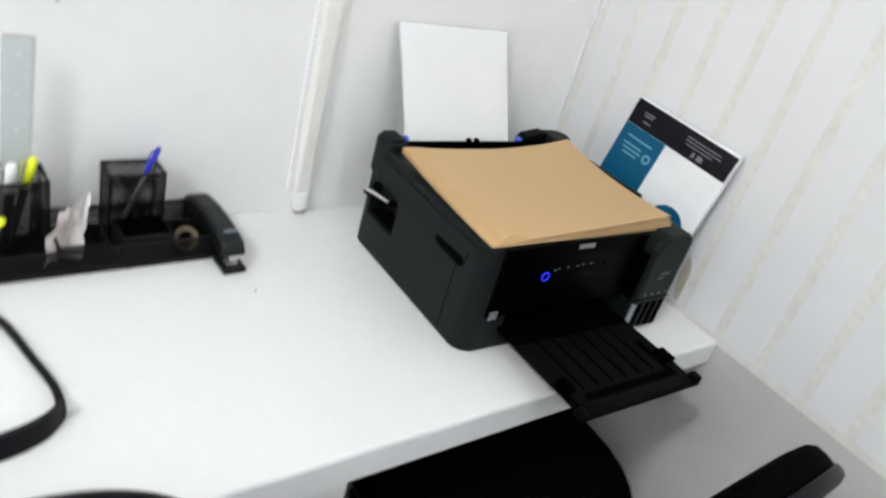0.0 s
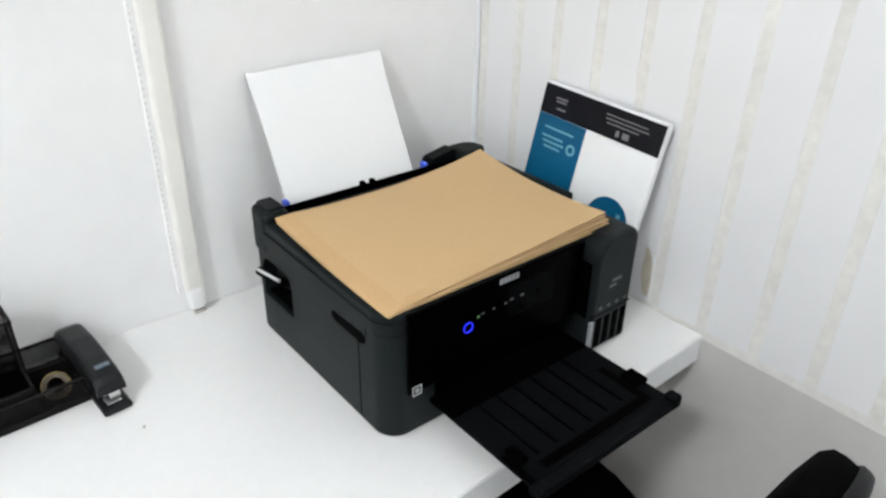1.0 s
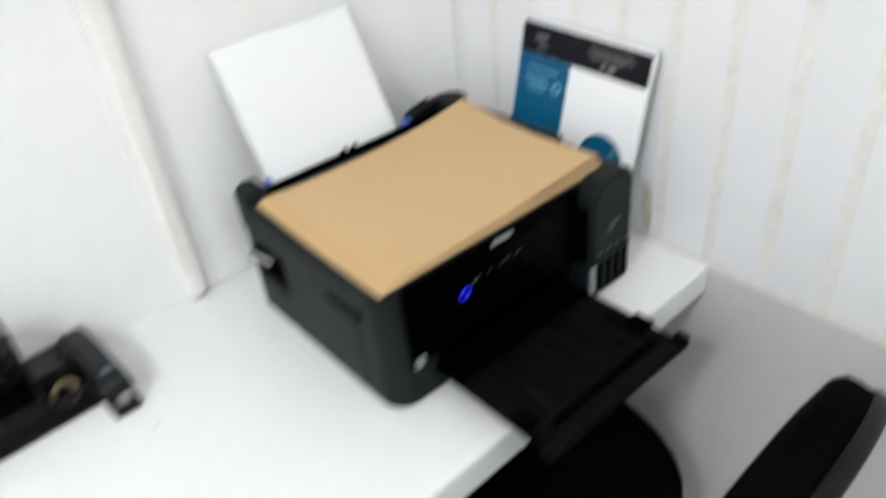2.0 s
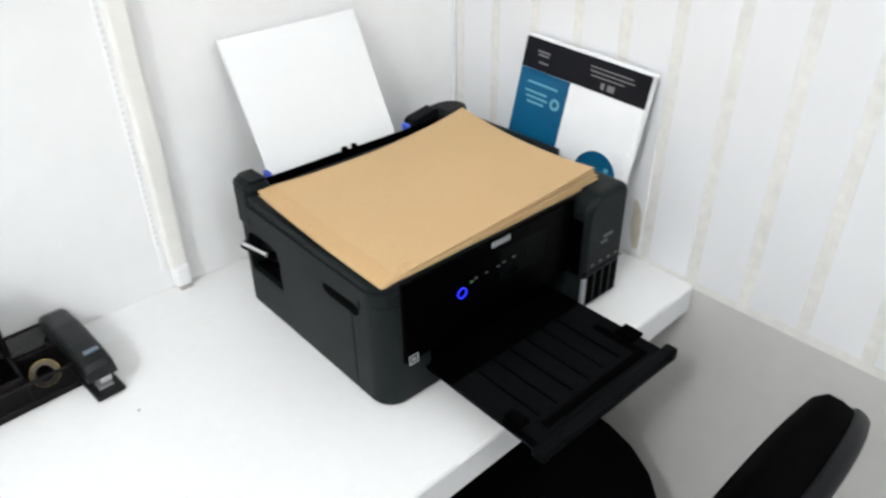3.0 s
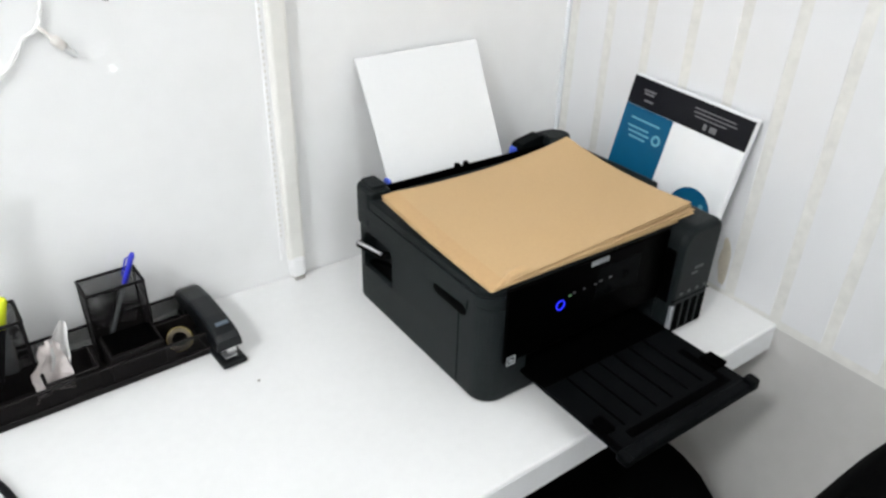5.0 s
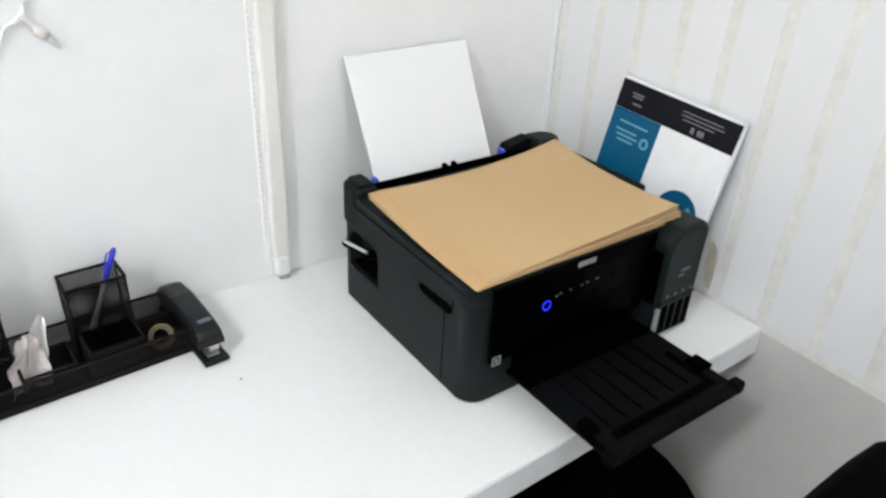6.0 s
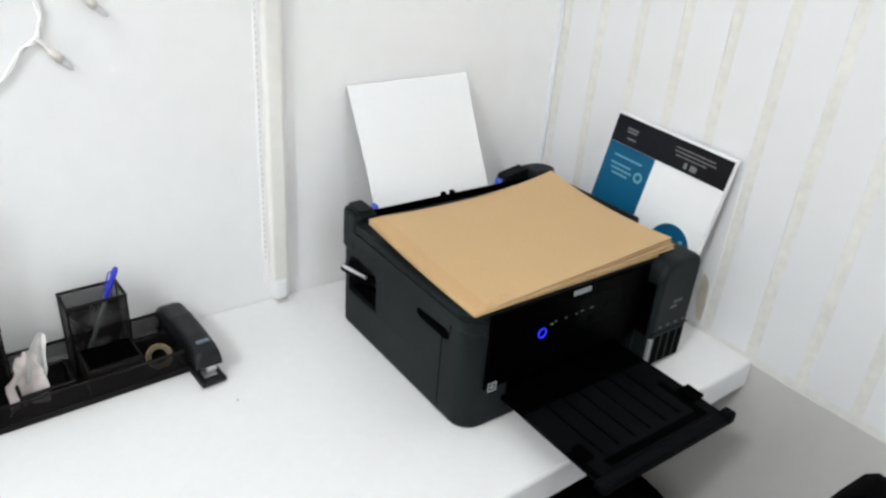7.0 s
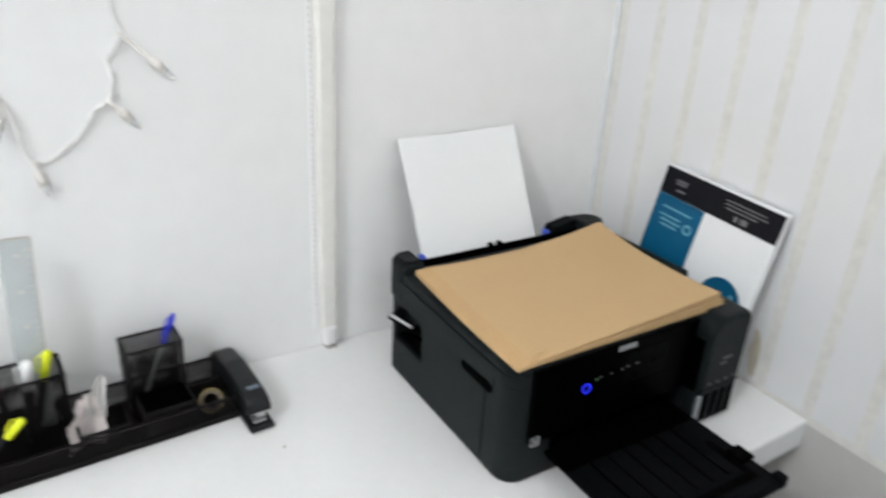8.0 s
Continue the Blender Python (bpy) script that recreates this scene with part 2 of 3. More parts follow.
wall_right = structure("wall_right", box((0.0009, -4.2, 0.0), (0.15, -0.0005, CEILING)), M_JOINT, "white wall clad in narrow upright plastic panels", "wall")
PANEL_FOOT = 0.7575
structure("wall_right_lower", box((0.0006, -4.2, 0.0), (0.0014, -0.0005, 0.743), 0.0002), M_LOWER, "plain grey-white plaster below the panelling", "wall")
structure("corner_trim", box((-0.007, -0.007, DESK + 0.001), (0.001, 0.001, CEILING), 0.003), M_TRIM, "thin grey corner bead between two walls", "trim")


# ---- desk ----
def make_desk():
    d = thing("desk", "long white melamine desk pushed into the room corner", "desk")
    def front(x):
        return DESK_Y + 0.022 * x

    rings, bands = [], []
    for x in (-2.6, -0.001):
        f = front(x)
        rings.append([(x, y, z) for y, z in ((-0.001, DESK - 0.045), (-0.001, DESK), (f + 0.0030, DESK), (f + 0.0014, DESK - 0.0004), (f + 0.0004, DESK - 0.0014), (f, DESK - 0.0030), (f, DESK - 0.045))])
        bands.append([(x, y, z) for y, z in ((f - 0.0002, DESK - 0.0455), (f - 0.0002, DESK - 0.0030), (f - 0.0008, DESK - 0.0034), (f - 0.0012, DESK - 0.0040), (f - 0.0012, DESK - 0.0455))])
    part("desktop", loft(rings), M_DESK, d)
    part("edge_band", loft(bands), M_EDGE, d, "glossy white edge band")
    part("side_panel", box((-0.742, DESK_Y + 0.03, 0.0), (-0.707, -0.02, DESK - 0.0365), 0.001), M_DESK, d)
    part("side_panel", box((-2.58, DESK_Y + 0.03, 0.0), (-2.545, -0.02, DESK - 0.0365), 0.001), M_DESK, d)
    part("drawer_front", box((-1.45, DESK_Y + 0.004, 0.57), (-0.707, DESK_Y + 0.022, DESK - 0.0462), 0.001), M_EDGE, d)
    part("back_panel", box((-2.54, -0.06, 0.25), (-0.745, -0.042, DESK - 0.0365), 0.001), M_DESK, d)
    return d


make_desk()


# ---- printer ----
PX0, PX1, PF, PB = -0.503, -0.098, -0.430, -0.108


def make_printer():
    p = thing("printer", "black inkjet printer with open output tray on the desk", "printer")
    plan = rounded(PX0, PF, PX1, PB, (0.029, 0.012, 0.012, 0.012), 8)
    bm = block(plan, DESK + 0.001, 0.772, 0.006, None, None, 0.0)
    # the storey with the paper opening: a plan with a notch in its front
    k = 9
    notch = [(-0.434, PF), (-0.434, PF + 0.17), (-0.186, PF + 0.17), (-0.186, PF)]
    mid = plan[:k] + notch + plan[k:]
    loft([[(x, y, z) for x, y in mid] for z in (0.7721, 0.8139)], bm)
    # the storey with the grip opening in its side
    loft([[(x, y, z) for x, y in plan] for z in (0.8140, 0.8149)], bm)
    grip = plan + [(PX0, -0.1275), (PX0 + 0.022, -0.1275), (PX0 + 0.022, -0.2085), (PX0, -0.2085)]
    loft([[(x, y, z) for x, y in grip] for z in (0.8150, 0.8784)], bm)
    block(plan, 0.8785, 0.8992, 0.0, None, bm, 0.0006)
    body = part("body", bm, M_BLACK, p)
    # side details
    part("grip_liner", box((PX0 + 0.0195, -0.2083, 0.8152), (PX0 + 0.0218, -0.1277, 0.8782)), M_RECESS, body, "dark back of the grip opening")
    pts = [(-0.1278, 0.8205), (-0.2082, 0.8445), (-0.2082, 0.8152), (-0.1278, 0.8152)]
    # solid black wedge standing for the shade deep in the grip
    part("grip_recess", loft([[(PX0 + 0.008, y, z) for y, z in pts], [(PX0 + 0.0194, y, z) for y, z in pts]]), M_DARK, body, "black wedge for the shaded depth of the grip")
    for y0, sgn in ((-0.2085, 1), (-0.1275, -1)):
        pts = [(y0, 0.8784), (y0 + sgn * 0.016, 0.8784), (y0 + sgn * 0.005, 0.8735), (y0, 0.863)]
        part("grip_corner", loft([[(PX0 + 0.0002, y, z) for y, z in pts], [(PX0 + 0.019, y, z) for y, z in pts]]), M_BLACK, body)
    pts = [(-0.3135, 0.8815), (-0.3170, 0.8850), (-0.3780, 0.8868), (-0.3860, 0.8830), (-0.3868, 0.8765), (-0.3800, 0.8715), (-0.3240, 0.8725), (-0.3160, 0.8755)]
    # raised black plate painted as the slot's shaded inside
    part("grip_slot", loft([[(PX0 - 0.0008, y, z) for y, z in pts], [(PX0 + 0.001, y, z) for y, z in pts]]), M_DARK, body, "narrow dark plate for the shaded finger slot")
    part("seam", box((PX0 - 0.0005, -0.3725, 0.760), (PX0 + 0.001, -0.3712, 0.8716)), M_DARK, body)
    part("seam", box((PX0 - 0.0005, -0.3885, 0.8835), (PX0 + 0.001, -0.3872, 0.8972)), M_DARK, body)
    # plug and lever at the rear of the side, its highlight added as a pale bar
    plug = part("side_latch", tube([(-0.496, -0.114, 0.846), (-0.505, -0.116, 0.847), (-0.506, -0.184, 0.862), (-0.496, -0.196, 0.864)], 0.006, 8), M_DARK, p)
    part("latch_bar", tube([(-0.5085, -0.120, 0.853), (-0.5085, -0.188, 0.866)], 0.0027, 8), M_SILVER, plug, "thin pale bar drawing the latch rod's highlight")
    # scanner bed and lid
    splan = rounded(PX0 - 0.001, PF + 0.001, PX1 - 0.004, -0.132, (0.029, 0.012, 0.008, 0.010), 8)
    slope = lambda x, y: (y - PF) * 0.03
    scan = part("scanner_bed", block(splan, 0.8998, 0.915, 0.0008, lambda x, y: 0.4 * slope(x, y)), M_BLACK, p)
    lplan = rounded(PX0 + 0.001, PF + 0.004, -0.110, -0.136, (0.028, 0.010, 0.008, 0.010), 8)
    rings = []
    for d, z, f in ((0.0006, 0.9154, 0.4), (0, 0.9160, 0.5), (0, 0.923, 1), (0.0008, 0.9245, 1), (0.002, 0.925, 1)):
        rings.append([(x, y, z + f * slope(x, y)) for x, y in inset(lplan, d)])
    part("scanner_lid", loft(rings), M_BLACK, p)
    # rear feeder
    feed = part("rear_feeder", box((PX0 + 0.014, -0.110, 0.895), (PX1 - 0.012, -0.1015, 0.926), 0.003), M_BLACK, p)
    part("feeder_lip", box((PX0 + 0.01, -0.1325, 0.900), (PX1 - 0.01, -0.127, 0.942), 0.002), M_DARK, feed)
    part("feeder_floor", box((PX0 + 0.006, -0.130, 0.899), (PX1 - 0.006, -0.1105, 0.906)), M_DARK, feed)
    hl = rounded(PX0 - 0.001, -0.150, -0.467, -0.099, (0.012, 0.006, 0.008, 0.016))
    part("feeder_shoulder", block(hl, 0.882, 0.946, 0.005), M_BLACK, feed)
    part("shoulder_step", block(rounded(-0.496, -0.143, -0.470, -0.104, (0.006, 0.003, 0.004, 0.008)), 0.9455, 0.9505, 0.002), M_BLACK, feed)
    hr = rounded(-0.150, -0.146, PX1 + 0.002, -0.098, (0.006, 0.02, 0.03, 0.008))
    part("feeder_shoulder", block(hr, 0.896, 0.954, 0.006), M_BLACK, feed)
    ramp = [(-0.203, 0.905), (-0.1515, 0.905), (-0.1515, 0.955), (-0.156, 0.957), (-0.198, 0.949), (-0.203, 0.944)]
    part("guide_block", loft([[(x, y, z) for x, z in ramp] for y in (-0.126, -0.103)]), M_RECESS, feed)
    for x in (-0.4555, -0.2115):
        part("paper_guide", box((x - 0.0035, -0.126, 0.920), (x + 0.0035, -0.112, 0.9455), 0.002), M_BLUE, feed, "bright blue paper guide tab")
    for x in (-0.335, -0.318):
        part("guide_clip", box((x - 0.004, -0.1345, 0.932), (x + 0.004, -0.126, 0.948), 0.002), M_DARK, feed)
    # front control panel, widened in black to stand for the body's shaded front
    pan = part("control_panel", box((-0.4755, PF - 0.0035, 0.8145), (-0.184, PF + 0.002, 0.9262), 0.0012), M_GLOSS, p, "glossy black control panel widened over the shaded front")
    part("display", box((-0.322, PF - 0.0040, 0.861), (-0.240, PF - 0.0034, 0.907), 0.0003), M_LCD, pan, "faint unlit display window")
    r = part("power_ring", ring_mesh(0.0062, 0.0074, 0.0008), M_RING, pan, "glowing blue power ring")
    r.location = (-0.387, PF - 0.0045, 0.875)
    for x, z, w, m in ((-0.371, 0.884, 0.004, M_GREEN), (-0.364, 0.886, 0.005, M_GREYMARK2), (-0.346, 0.886, 0.004, M_GREYMARK2), (-0.326, 0.886, 0.004, M_GREYMARK2), (-0.316, 0.888, 0.006, M_GREYMARK2), (-0.298, 0.888, 0.006, M_GREYMARK2)):
        part("indicator", box((x - w / 2, PF - 0.0047, z - 0.0012), (x + w / 2, PF - 0.0036, z + 0.0012)), m, pan)
    bm = bmesh.new()
    for k in range(5):
        x = -0.338 + k * 0.0066
        box((x, PF - 0.0046, 0.9165), (x + 0.0050, PF - 0.0036, 0.9240), 0, 1, bm)
    part("maker_mark", bm, M_LOGO, pan, "row of silver marks")
    # square sticker near the lower front corner
    bm = bmesh.new()
    sx, sz, h, w = -0.4635, 0.8175, 0.0068, 0.0015
    for lo, hi in (((-h, -h), (h, -h + w)), ((-h, h - w), (h, h)), ((-h, -h + w), (-h + w, h - w)), ((h - w, -h + w), (h, h - w)), ((-0.0025, -0.0025), (0.0025, 0.0025))):
        box((sx + lo[0], PF - 0.0046, sz + lo[1]), (sx + hi[0], PF - 0.0034, sz + hi[1]), 0, 1, bm)
    part("square_mark", bm, M_LOGO, p, "small white square mark")
    # ink tank
    face = rounded(-0.182, DESK + 0.004, PX1 + 0.001, 0.932, (0.003, 0.004, 0.012, 0.030), 8)
    rings = []
    for y, d in ((-0.4580, 0.0065), (-0.4568, 0.0034), (-0.4540, 0.0012), (-0.4490, 0.0), (-0.330, 0.0)):
        rings.append([(x, y, z) for x, z in inset(face, d)])
    tank = part("ink_tank", loft(rings), M_BLACK, p)
    part("tank_cheek", box((-0.1830, -0.4500, 0.812), (-0.1815, -0.4260, 0.898), 0.0005), M_GLOSS, tank, "glossy black inner cheek")
    part("side_rail", box((-0.1075, -0.334, 0.890), (PX1 + 0.0005, -0.144, 0.939), 0.003), M_BLACK, p)
    part("tank_seam", box((-0.1825, -0.4588, 0.816), (PX1 + 0.0005, -0.4572, 0.8172)), M_DARK, tank)
    for k in range(4):
        x = -0.1690 + k * 0.0176
        part("ink_window", box((x, -0.4592, 0.760), (x + 0.0110, -0.4570, 0.809), 0.0008), M_DARK, tank, "dark ink level window")
        part("ink_mark", box((x + 0.002, -0.4588, 0.8235), (x + 0.008, -0.4578, 0.8275)), M_GREYMARK2, tank)
    part("tank_side_window", box((-0.1812, -0.4590, 0.762), (-0.1738, -0.4540, 0.808), 0.0010), M_TANK, tank, "pale grey translucent window")
    part("tank_mark", box((-0.146, -0.4588, 0.862), (-0.126, -0.4578, 0.867)), M_GREYMARK2, tank)
    part("tank_mark", box((-0.150, -0.4588, 0.854), (-0.136, -0.4578, 0.858)), M_GREYMARK2, tank)
    # output tray
    tz = 0.786
    tray = part("output_tray", box((-0.442, -0.606, tz), (-0.206, -0.476, tz + 0.006), 0.001), M_TRAY, p)
    # the dark front's reflection on the tray, put in as a black section
    part("tray_base", box((-0.4415, -0.4765, tz), (-0.2065, -0.300, tz + 0.0058), 0.0005), M_DARK, tray, "inner tray section blackened for the front's reflection")
    for k in range(6):
        x = -0.405 + k * 0.029
        part("tray_rib", box((x, -0.578, tz + 0.0058), (x + 0.0022, -0.4775, tz + 0.0080), 0.0006), M_DARK, tray)
    part("tray_lip", box((-0.447, -0.622, tz - 0.004), (-0.203, -0.604, tz + 0.009), 0.003), M_TRAY, tray)
    part("tray_groove", box((-0.412, -0.598, tz + 0.0052), (-0.226, -0.586, tz + 0.0066)), M_DARK, tray)
    part("tray_groove", box((-0.237, -0.586, tz + 0.0052), (-0.226, -0.520, tz + 0.0066)), M_DARK, tray)
    part("tray_groove", box((-0.4425, -0.603, tz + 0.0052), (-0.434, -0.556, tz + 0.0066)), M_DARK, tray)
    part("tray_clip", box((-0.226, -0.574, tz + 0.005), (-0.202, -0.546, tz + 0.0115), 0.0025), M_DARK, tray)
    part("tray_clip", box((-0.436, -0.580, tz + 0.005), (-0.420, -0.553, tz + 0.0135), 0.004), M_DARK, tray)
    part("tray_corner", box((-0.218, -0.624, tz - 0.002), (-0.201, -0.606, tz + 0.016), 0.004), M_TRAY, tray)
    part("tray_corner", box((-0.448, -0.624, tz - 0.002), (-0.436, -0.606, tz + 0.010), 0.003), M_TRAY, tray)
    return p


make_printer()


# ---- stack of kraft envelopes on the lid ----
def make_envelope(k, n):
    """The k-th envelope of the stack; the corners lift a little off the lid."""
    rnd = random.Random(40 + k)
    t = 0.0010
    lift = 0.9265 + k * (t + 0.0009)
    dx, dy, da = rnd.uniform(0.0005, 0.003), rnd.uniform(-0.0015, 0.002), rnd.uniform(-0.002, 0.004)
    if k == n - 1:
        dx = dy = da = 0
    fl, fr, br, bl = Vector((-0.497, -0.424, 0)), Vector((-0.130, -0.420, 0)), Vector((-0.117, -0.1465, 0)), Vector((-0.505, -0.186, 0))
    nx, ny = (84, 64) if k == n - 1 else (24, 18)

    def surface(u, v):
        q = (fl * (1 - u) + fr * u) * (1 - v) + (bl * (1 - u) + br * u) * v
        z = lift + (q.y + 0.430) * 0.03
        z += (0.0030 + 0.0135 * k / n) * u ** 1.6 * (1 - v) ** 3
        z += (0.0165 + 0.0030 * k / n) * (1 - u) ** 3 * v ** 1.7 + 0.014 * (k / n) * u ** 5 * v ** 3
        z -= 0.004 * (1 - u) ** 6 * (1 - v) ** 6 * (k / n)
        z += 0.0007 * noise.noise((q.x * 12, q.y * 12, 0.3 * k))
        z -= 0.0035 * max(0.0, 1 - u / 0.075) ** 1.5 * (k / n)
        # a pressed crease near one corner
        along = (q.x + 0.474) / 0.037
        if k == n - 1 and -0.3 < along < 1.2:
            across = (q.y + 0.4180) - 0.0085 * along - 0.002 * math.sin(3 * along)
            z += 0.0042 * max(0.0, 1 - abs(2 * along - 0.9) / 1.5) * (math.exp(-(across / 0.0042) ** 2) - 1.3 * math.exp(-((across + 0.0055) / 0.0035) ** 2))
        return q.x + dx - da * q.y, q.y + dy + da * q.x - 0.0022 * (n - 1 - k) * u ** 0.7 * (1 - v), z

    bm = bmesh.new()
    top, low = [], []
    for j in range(ny + 1):
        rt, rl = [], []
        for i in range(nx + 1):
            x, y, z = surface(i / nx, j / ny)
            rt.append(bm.verts.new((x, y, z + t)))
            rl.append(bm.verts.new((x, y, z)))
        top.append(rt)
        low.append(rl)
    for j in range(ny):
        for i in range(nx):
            bm.faces.new((top[j][i], top[j][i + 1], top[j + 1][i + 1], top[j + 1][i]))
            bm.faces.new((low[j][i], low[j + 1][i], low[j + 1][i + 1], low[j][i + 1]))
    for i in range(nx):
        bm.faces.new((low[0][i], low[0][i + 1], top[0][i + 1], top[0][i]))
        bm.faces.new((low[ny][i + 1], low[ny][i], top[ny][i], top[ny][i + 1]))
    for j in range(ny):
        bm.faces.new((low[j + 1][0], low[j][0], top[j][0], top[j + 1][0]))
        bm.faces.new((low[j][nx], low[j + 1][nx], top[j + 1][nx], top[j][nx]))
    env = thing("kraft_envelope", "large brown kraft envelope stacked on the printer lid", "envelope", "stack of kraft envelopes")
    part("pouch", bm, M_KRAFT, env, smooth=False)
    # the gummed flap folded over along one short side, its dimmer light painted in
    bm = bmesh.new()
    cols = [0.004, 0.02, 0.045, 0.07 + 0.006 * math.sin(k)]
    up, dn = [], []
    for j in range(ny + 1):
        v = 0.004 + 0.992 * j / ny
        ru, rd = [], []
        for u in cols:
            x, y, z = surface(u, v)
            ru.append(bm.verts.new((x, y, z + t + 0.0004)))
            rd.append(bm.verts.new((x, y, z + t - 0.0002)))
        up.append(ru)
        dn.append(rd)
    m = len(cols)
    for j in range(ny):
        for i in range(m - 1):
            bm.faces.new((up[j][i], up[j][i + 1], up[j + 1][i + 1], up[j + 1][i]))
        bm.faces.new((up[j][m - 1], dn[j][m - 1], dn[j + 1][m - 1], up[j + 1][m - 1]))
        bm.faces.new((dn[j][0], up[j][0], up[j + 1][0], dn[j + 1][0]))
    part("flap", bm, M_FLAP_SHADED, env)
    return env


for k in range(5):
    make_envelope(k, 5)


# ---- white paper in the rear feeder ----
def make_sheets():
    bm = bmesh.new()
    n = 14
    a, b = [], []
    for j in range(n + 1):
        v = j / n
        z = 0.908 + 0.190 * v
        y = -0.122 + 0.110 * v ** 1.15
        x0 = -0.4500 + 0.0035 * v
        x1 = -0.2275 + 0.0060 * v - 0.004 * math.sin(math.pi * v)
        zt = 0.004 * v
        a.append([(x0, y, z), (x1, y - 0.004 * v, z + zt)])
        b.append([(x0, y + 0.003, z), (x1, y + 0.003 - 0.004 * v, z + zt)])
    loft([[p[0], p[1], q[1], q[0]] for p, q in zip(a, b)], bm)
    return tagged(part("loaded_paper", bm, M_PAPER), "white paper sheets standing in the printer's rear feeder", "paper")


make_sheets()


# ---- paper pack against the panelled wall ----
def make_pack():
    p = thing("paper_pack", "white, teal and charcoal paper pack leaning on the wall", "paper pack")
    th, w, h = 0.012, 0.233, 0.3040
    g = 0.3125
    part("pack_body", box((-th, 0, 0), (0, w, h), 0.002), M_CARD, p)
    f = -th

    def flat(name, y0, z0, y1, z1, m, off=0.0006, parent=p):
        return part(name, box((f - off, y0, z0), (f - off + 0.0004, y1, z1)), m, parent)

    # y runs from the near edge (0) to the far edge (w)
    band = flat("dark_band", 0.001, g - 0.058, w - 0.001, g - 0.012, M_BAND)
    flat("dark_square", w - 0.062, g - 0.058, w - 0.001, g - 0.012, M_BAND2, 0.0010, band)
    teal = flat("teal_panel", w - 0.100, 0.03, w - 0.001, g - 0.0585, M_TEAL)
    # printed lines, too small to read
    for y0, y1, z in ((0.030, 0.104, g - 0.024), (0.026, 0.104, g - 0.030), (0.042, 0.100, g - 0.036)):
        flat("text_bar", y0, z - 0.0018, y1, z, M_PRINT, 0.0012, band)
    for y0, y1 in ((0.056, 0.068), (0.074, 0.080)):
        flat("symbol", y0, g - 0.052, y1, g - 0.043, M_PRINT, 0.0012, band)
    for y0, y1, z in ((w - 0.052, w - 0.028, g - 0.028), (w - 0.050, w - 0.030, g - 0.033), (w - 0.052, w - 0.034, g - 0.044)):
        flat("text_bar", y0, z - 0.003, y1, z, M_PRINT, 0.0016, band)
    for y0, y1, z in ((w - 0.062, w - 0.018, g - 0.090), (w - 0.066, w - 0.022, g - 0.098), (w - 0.060, w - 0.026, g - 0.106), (w - 0.08, w - 0.02, g - 0.076)):
        flat("text_bar", y0, z - 0.003, y1, z, M_TEAL3, 0.0012, teal)
    part("symbol", ring_mesh(0.005, 0.009, 0.0003, 20), M_TEAL3, teal).matrix_basis = pose(f - 0.0012, w - 0.081, g - 0.099, 0, 0, 90)
    bm = bmesh.new()
    c = [(f - 0.0008, 0.053 + 0.039 * math.cos(a), g - 0.178 + 0.039 * math.sin(a)) for a in [2 * math.pi * k / 36 for k in range(36)]]
    loft([c, [(x + 0.0004, y, z) for x, y, z in c]], bm)
    part("teal_disc", bm, M_TEAL, p)
    part("symbol", box((f - 0.0013, 0.030, g - 0.164), (f - 0.0009, 0.037, g - 0.158)), M_TEAL3, p)
    p.matrix_basis = pose(-0.0700, -0.412, DESK + 0.0035, 2.6, 11.2, 0)
    return p


make_pack()


# ---- upright trunking on the back wall ----
def make_trunking():
    t = thing("cable_trunking", "cream upright cable trunking with a perforated edge", "trunking", kind="structure")
    part("cover", box((-0.580, -0.016, 0.785), (-0.551, 0.001, CEILING - 0.02), 0.005), M_TRUNK, t)
    part("flange", box((-0.589, -0.0035, 0.785), (-0.5795, 0.001, CEILING - 0.02), 0.001), M_WHITE, t)
    bm = bmesh.new()
    for k in range(130):
        z = 0.83 + k * 0.0095
        box((-0.5875, -0.0046, z), (-0.5850, -0.0032, z + 0.0038), 0, 1, bm)
    tagged(part("perforation", bm, M_PERF, t), kind="stuff")
    part("foot_cap", box((-0.579, -0.0195, DESK + 0.004), (-0.5525, 0.001, 0.793), 0.008, 3), M_WHITE, t, "glossy white end cap")
    part("foot_pad", box((-0.574, -0.0195, DESK + 0.0005), (-0.557, -0.003, DESK + 0.0045), 0.001), M_DOT, t)
    return t


make_trunking()


